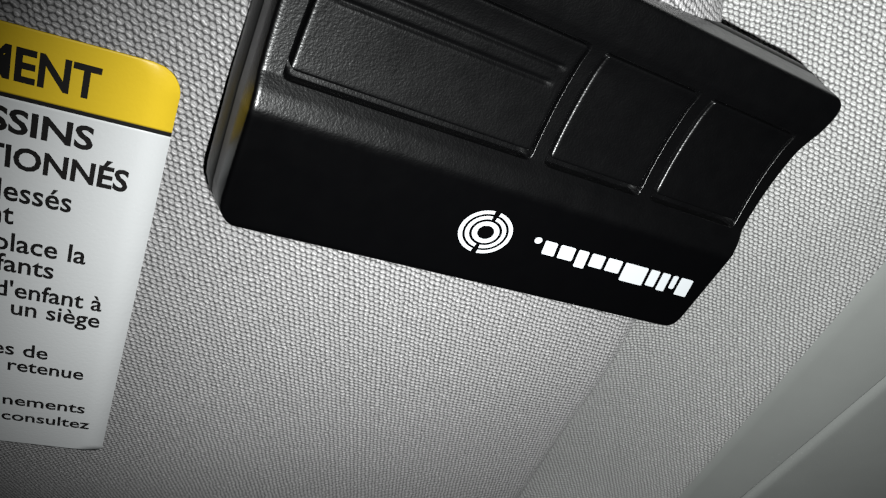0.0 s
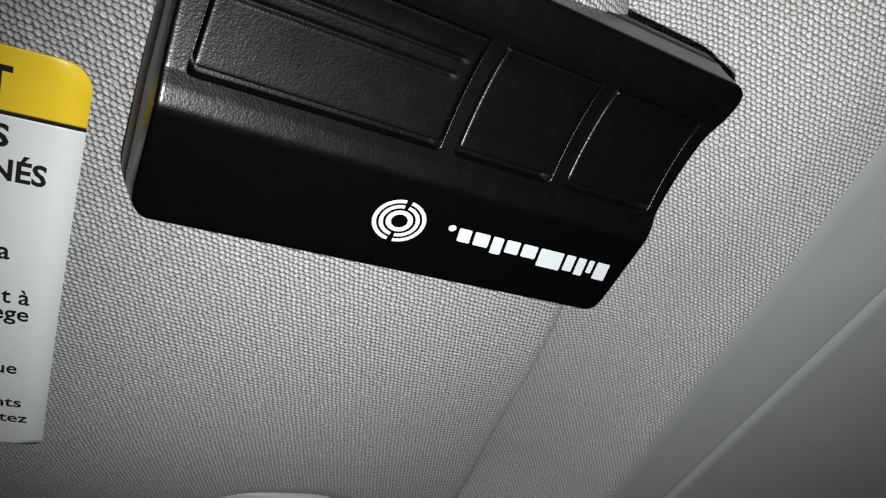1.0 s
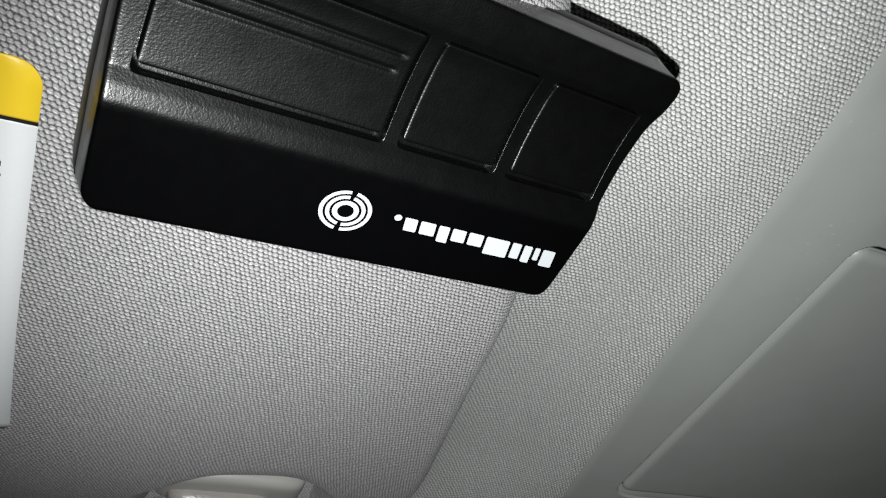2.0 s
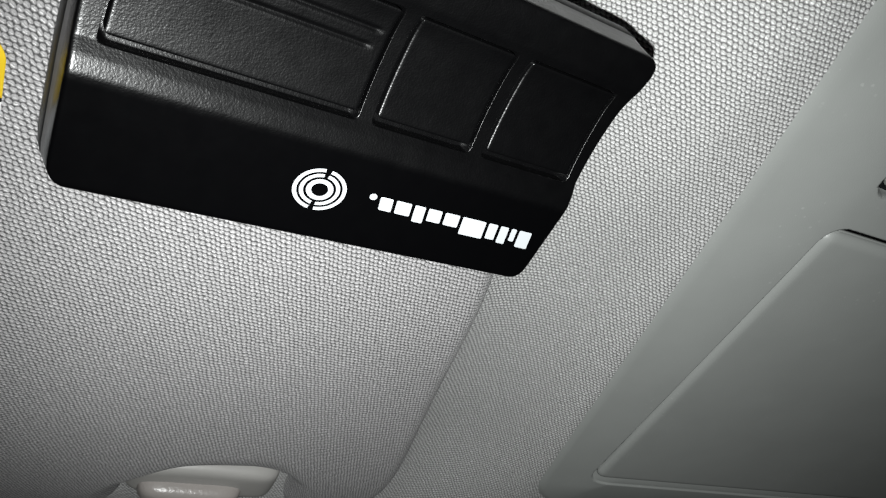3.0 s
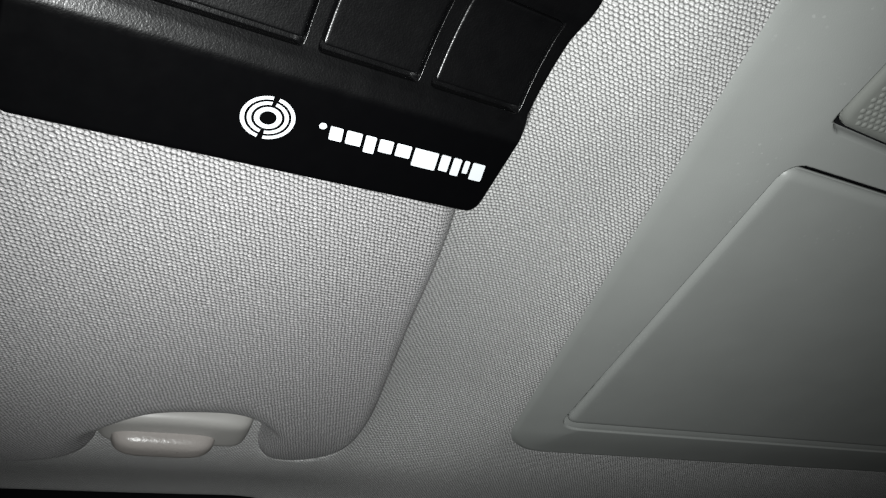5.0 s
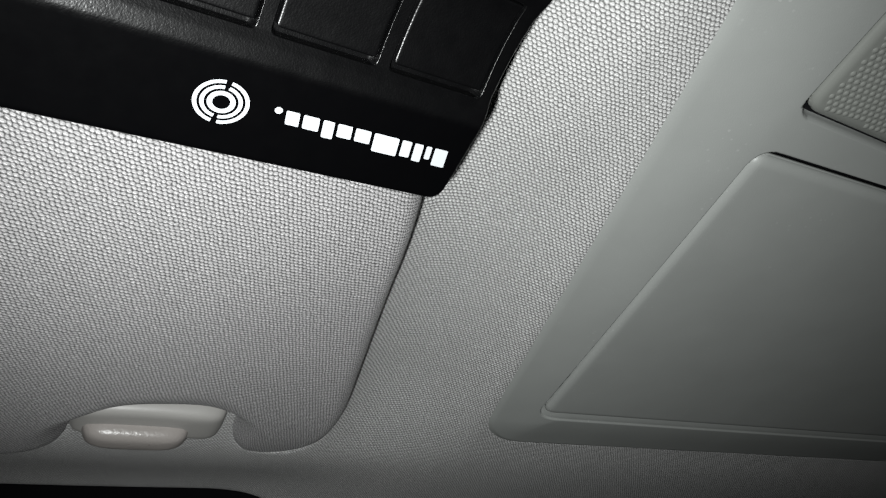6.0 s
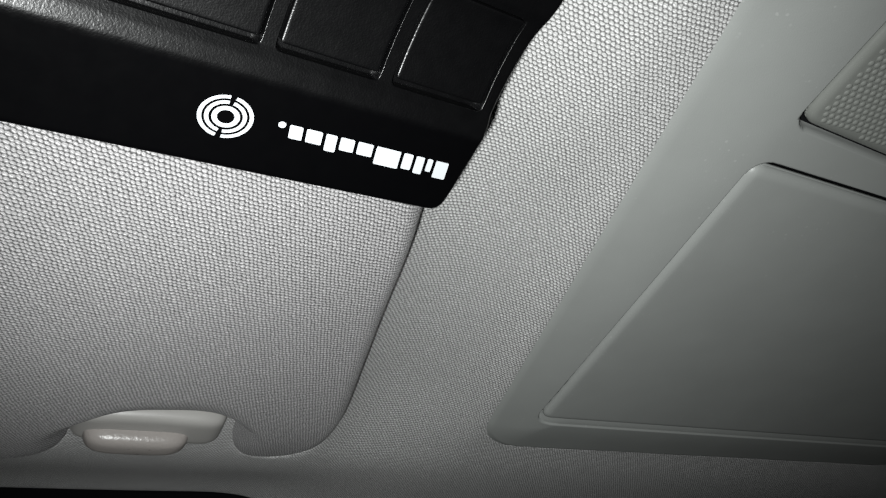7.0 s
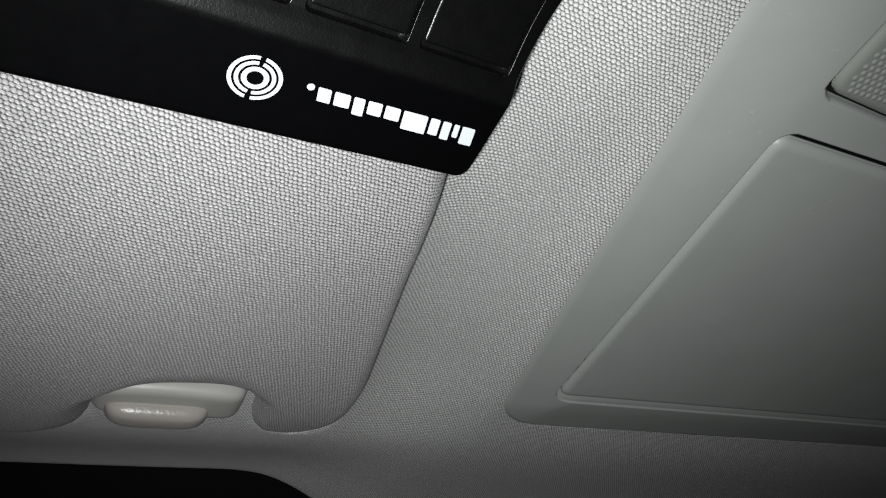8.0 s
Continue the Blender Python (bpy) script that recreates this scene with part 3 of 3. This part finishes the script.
def build_remote():
    remote = new("garage_remote")
    remote.matrix_world = REMOTE
    tagged(remote, "black plastic three-button garage door remote clipped to the sun visor", "remote control")
    vs = np.unique(np.round(np.concatenate([LOW_V + np.array([0, 0.08, 0.25, 0.5, 0.9, 1.4, 2.0, 2.8]), np.arange(2.6, 46.4, 0.4), BV0 - GROOVE + np.linspace(-0.15, 0.15, 7), BV1 + 0.4 + np.linspace(-0.15, 0.15, 7), LEN_V - np.array([0, 0.08, 0.25, 0.5, 0.9, 1.4, 2.0, 2.8])]), 3))
    steps = [np.linspace(-88.3, 5.6, 200), -88.3 + np.array([0.15, 0.35, 0.7]), 5.6 - np.array([0.15, 0.35, 0.7])]
    for b0, b1 in BUTTONS:
        steps += [b0 - 0.55 + np.linspace(-0.15, 0.15, 7), b1 + 0.55 + np.linspace(-0.15, 0.15, 7)]
    marks = np.unique(np.round(np.concatenate(steps), 3))
    cols = len(marks)
    rows = []
    for v in vs:
        ins = float(corner_inset(np.array(v), 4.0))
        a, b = side_left(v) + ins, side_right(v) - ins
        line = a + (b - a) * (marks + 88.3) / 93.9
        hold = smoothstep(np.minimum(marks + 88.3, 5.6 - marks), 0.0, 2.4) * float(smoothstep(np.array(v), 5.0, 12.0)) * (1 - float(smoothstep(np.array(v), 42.0, 45.0)))
        u = line + (marks - line) * hold
        edge = np.minimum(np.minimum(u - a, b - u) + ins * 0.6, min(v - LOW_V, LEN_V - v))
        fillet = -0.7 * (1 - np.sqrt(np.clip(1 - np.clip(1 - edge / 0.9, 0, 1) ** 2, 0, 1)))
        w = face_w(np.full(cols, v)) + fillet
        for b0, b1 in BUTTONS:
            m = key_inset(u, v, b0 - 0.55, b1 + 0.55, BV0 - GROOVE, BV1 + 0.4, 1.5)
            w = w - 2.2 * smoothstep(m, -0.07, 0.07)
        rows.append(np.stack([u, np.full(cols, v), w], 1))
    n_rows = len(vs)
    verts = np.concatenate(rows)
    faces = grid_faces(n_rows, cols)
    ring = list(range(cols)) + [r * cols + cols - 1 for r in range(1, n_rows)] + [(n_rows - 1) * cols + c for c in range(cols - 2, -1, -1)] + [r * cols for r in range(n_rows - 2, 0, -1)]
    base = verts[ring]
    centre = np.array([-41.0, LEN_V / 2])

    def wall(levels, start_pts):
        out = []
        for w, grow in levels:
            p = start_pts.copy()
            p[:, 0] += np.sign(p[:, 0] - centre[0]) * grow * (np.abs(p[:, 0] - centre[0]) > 40)
            p[:, 1] += np.where(p[:, 1] > LEN_V - 5, grow * 2.0 * (p[:, 1] - LEN_V + 5) / 5, 0)
            p[:, 2] = np.minimum(w, start_pts[:, 2] - 0.35 * (len(out) + 1) - (0 if w > -7.33 else 1.2))
            out.append(p)
        return out

    def shell(name, levels, mat, with_face, label=""):
        loops = wall(levels, base)
        if with_face:
            v = np.concatenate([verts] + loops)
            prev = ring
            f = list(faces)
            start = len(verts)
        else:
            v = np.concatenate(loops)
            prev = list(range(len(ring)))
            f = []
            start = len(ring)
            loops = loops[1:]
        n = len(ring)
        for k in range(len(loops)):
            cur = list(range(start + k * n, start + (k + 1) * n))
            f += [(prev[(i + 1) % n], prev[i], cur[i], cur[(i + 1) % n]) for i in range(n)]
            prev = cur
        f.append(tuple(prev))
        if not with_face:
            f.append(tuple(range(len(ring)))[::-1])
        return mesh_object(name, v / 1000, f, mat, remote, label)

    shell("upper_shell", [(-4.2, 0.3), (-7.0, 0.6), (-7.3, 0.1)], BLACK_PLASTIC, True, "finely grained black plastic upper shell with a hollow")
    shell("lower_shell", [(-7.35, 0.3), (-7.6, 0.7), (-11.0, 0.9), (-13.0, 0.8), (-13.8, 0.0)], SHELL_PLASTIC, False, "dark grey back shell")
    for k, (b0, b1) in enumerate(BUTTONS):
        us = np.concatenate([[b0, b0 + 0.12, b0 + 0.4], np.linspace(b0 + 0.8, b1 - 0.8, 60), [b1 - 0.4, b1 - 0.12, b1]])
        bv = np.unique(np.concatenate([[BV0, BV0 + 0.12, BV0 + 0.4], np.arange(BV0 + 0.8, BV1 - 0.7, 0.3), [BV1 - 0.4, BV1 - 0.12, BV1]]))
        U, V = np.meshgrid(us, bv)
        U, V = round_key(U, V, b0, b1, BV0, BV1, 0.9)
        e = np.minimum(np.minimum(U - b0, b1 - U), np.minimum(V - BV0, BV1 - V))
        W = face_w(V) + 0.20 - 0.25 * (1 - np.sqrt(np.clip(1 - np.clip(1 - e / 0.4, 0, 1) ** 2, 0, 1)))
        if k == 0:
            for g, a0, a1 in ((33.4, -81.5, -47.0), (36.2, -81.5, -46.2)):
                inside = smoothstep(np.minimum(U - a0, a1 - U), -0.4, 0.4)
                W = W - 0.45 * inside * np.exp(-((V - g) / 0.35) ** 2)
        top = np.stack([U, V, W], 2).reshape(-1, 3)
        R, C = U.shape
        f = grid_faces(R, C)
        rg = list(range(C)) + [r * C + C - 1 for r in range(1, R)] + [(R - 1) * C + c for c in range(C - 2, -1, -1)] + [r * C for r in range(R - 2, 0, -1)]
        low = top[rg].copy()
        low[:, 2] -= 2.3
        n0 = len(top)
        n = len(rg)
        f += [(rg[(i + 1) % n], rg[i], n0 + i, n0 + (i + 1) % n) for i in range(n)]
        f.append(tuple(range(n0, n0 + n)))
        mesh_object("button", np.concatenate([top, low]) / 1000, f, BLACK_PLASTIC, remote, "wide black button with two grooves" if k == 0 else "small black button")

    # printed emblem: three broken rings
    v, f = [], []

    def arc(r0, r1, a0, a1, lift):
        s = len(v)
        n = 40
        for i in range(n + 1):
            a = radians(a0 + (a1 - a0) * i / n)
            for r in (r0, r1):
                v.append(on_strip(-45.95 + r * math.cos(a), 8.55 + 0.81 * r * math.sin(a), lift))
        f.extend((s + 2 * i, s + 2 * i + 1, s + 2 * i + 3, s + 2 * i + 2) for i in range(n))

    arc(1.5, 2.45, 0, 360, 0.05)
    for r0, r1 in ((2.92, 3.66), (4.10, 4.85)):
        arc(r0, r1, -87, 80, 0.05)
        arc(r0, r1, 93, 260, 0.05)
    mesh_object("emblem", v, f, WHITE_INK, remote, "white printed emblem of broken rings", smooth=False)
    # printed brand mark as plain slanted blocks
    x = 0.9
    for width, height in ((3.2, 4.3), (1.4, 3.2), (2.1, 4.3), (2.3, 3.9), (5.6, 4.3), (3.4, 3.0), (3.1, 3.0), (2.4, 3.9), (3.3, 3.0), (2.7, 3.0)):
        corners = [(c, d) for c, d, turn in ((0.3, 0.3, 180), (width - 0.4, 0.3, 270), (width - 0.4, height - 0.3, 0), (0.3, height - 0.3, 90)) for c, d in
                   [(c + 0.3 * math.cos(radians(turn + k * 30)), d + 0.3 * math.sin(radians(turn + k * 30))) for k in range(4)]]
        pts = [on_strip(x - c + d * 0.16 - 0.7, 10.0 - d * 0.86) for c, d in corners]
        mesh_object("brand_block", pts, [tuple(range(16))], WHITE_INK, remote, "white printed block of the brand mark", smooth=False)
        x -= width + 0.60
    ring = [(math.cos(k * math.pi / 8), math.sin(k * math.pi / 8)) for k in range(16)]
    pts = [on_strip(-36.0 + 0.75 * c, 9.6 + 0.62 * d) for c, d in ring]
    mesh_object("brand_dot", pts, [tuple(range(16))], WHITE_INK, remote, "small white printed dot", smooth=False)


build_remote()


# ---- the rest of the cabin, closed with plain dark panels ----
def slab(name, corners, thick, mat, label, category):
    bm = bmesh.new()
    c = [Vector(p) for p in corners]
    n = (c[1] - c[0]).cross(c[2] - c[0]).normalized() * thick
    a = [bm.verts.new(p) for p in c]
    b = [bm.verts.new(p + n) for p in c]
    bm.faces.new(a)
    bm.faces.new(b[::-1])
    for i in range(4):
        bm.faces.new((a[i], b[i], b[(i + 1) % 4], a[(i + 1) % 4]))
    bmesh.ops.recalc_face_normals(bm, faces=bm.faces)
    me = bpy.data.meshes.new(name)
    bm.to_mesh(me)
    bm.free()
    me.materials.append(mat)
    ob = new(name, me)
    tagged(ob, label, category, kind="structure")
    return ob


slab("windscreen", [(-0.75, 0.329, 1.294), (1.05, 0.329, 1.294), (1.05, 1.05, 0.80), (-0.75, 1.05, 0.80)], 0.005, BLACK_GLASS, "dark windscreen with black border at night", "windscreen")
slab("dashboard_wall", [(-0.75, 1.05, 0.82), (1.05, 1.05, 0.82), (1.05, 1.05, 0.2), (-0.75, 1.05, 0.2)], 0.02, DARK_TRIM, "plain dark dashboard panel", "wall")
slab("wall_left", [(-0.75, -1.0, 0.2), (-0.75, 1.05, 0.2), (-0.75, 1.05, 1.33), (-0.75, -1.0, 1.33)], 0.02, DARK_TRIM, "plain dark cabin side", "wall")
slab("wall_right", [(1.05, -1.0, 0.2), (1.05, 1.05, 0.2), (1.05, 1.05, 1.33), (1.05, -1.0, 1.33)], 0.02, DARK_TRIM, "plain dark cabin side", "wall")
slab("wall_back", [(-0.75, -1.0, 0.2), (1.05, -1.0, 0.2), (1.05, -1.0, 1.33), (-0.75, -1.0, 1.33)], 0.02, DARK_TRIM, "plain dark rear of the cabin", "wall")
slab("floor", [(-0.75, -1.0, 0.2), (1.05, -1.0, 0.2), (1.05, 1.05, 0.2), (-0.75, 1.05, 0.2)], 0.02, DARK_TRIM, "plain dark cabin floor", "floor")
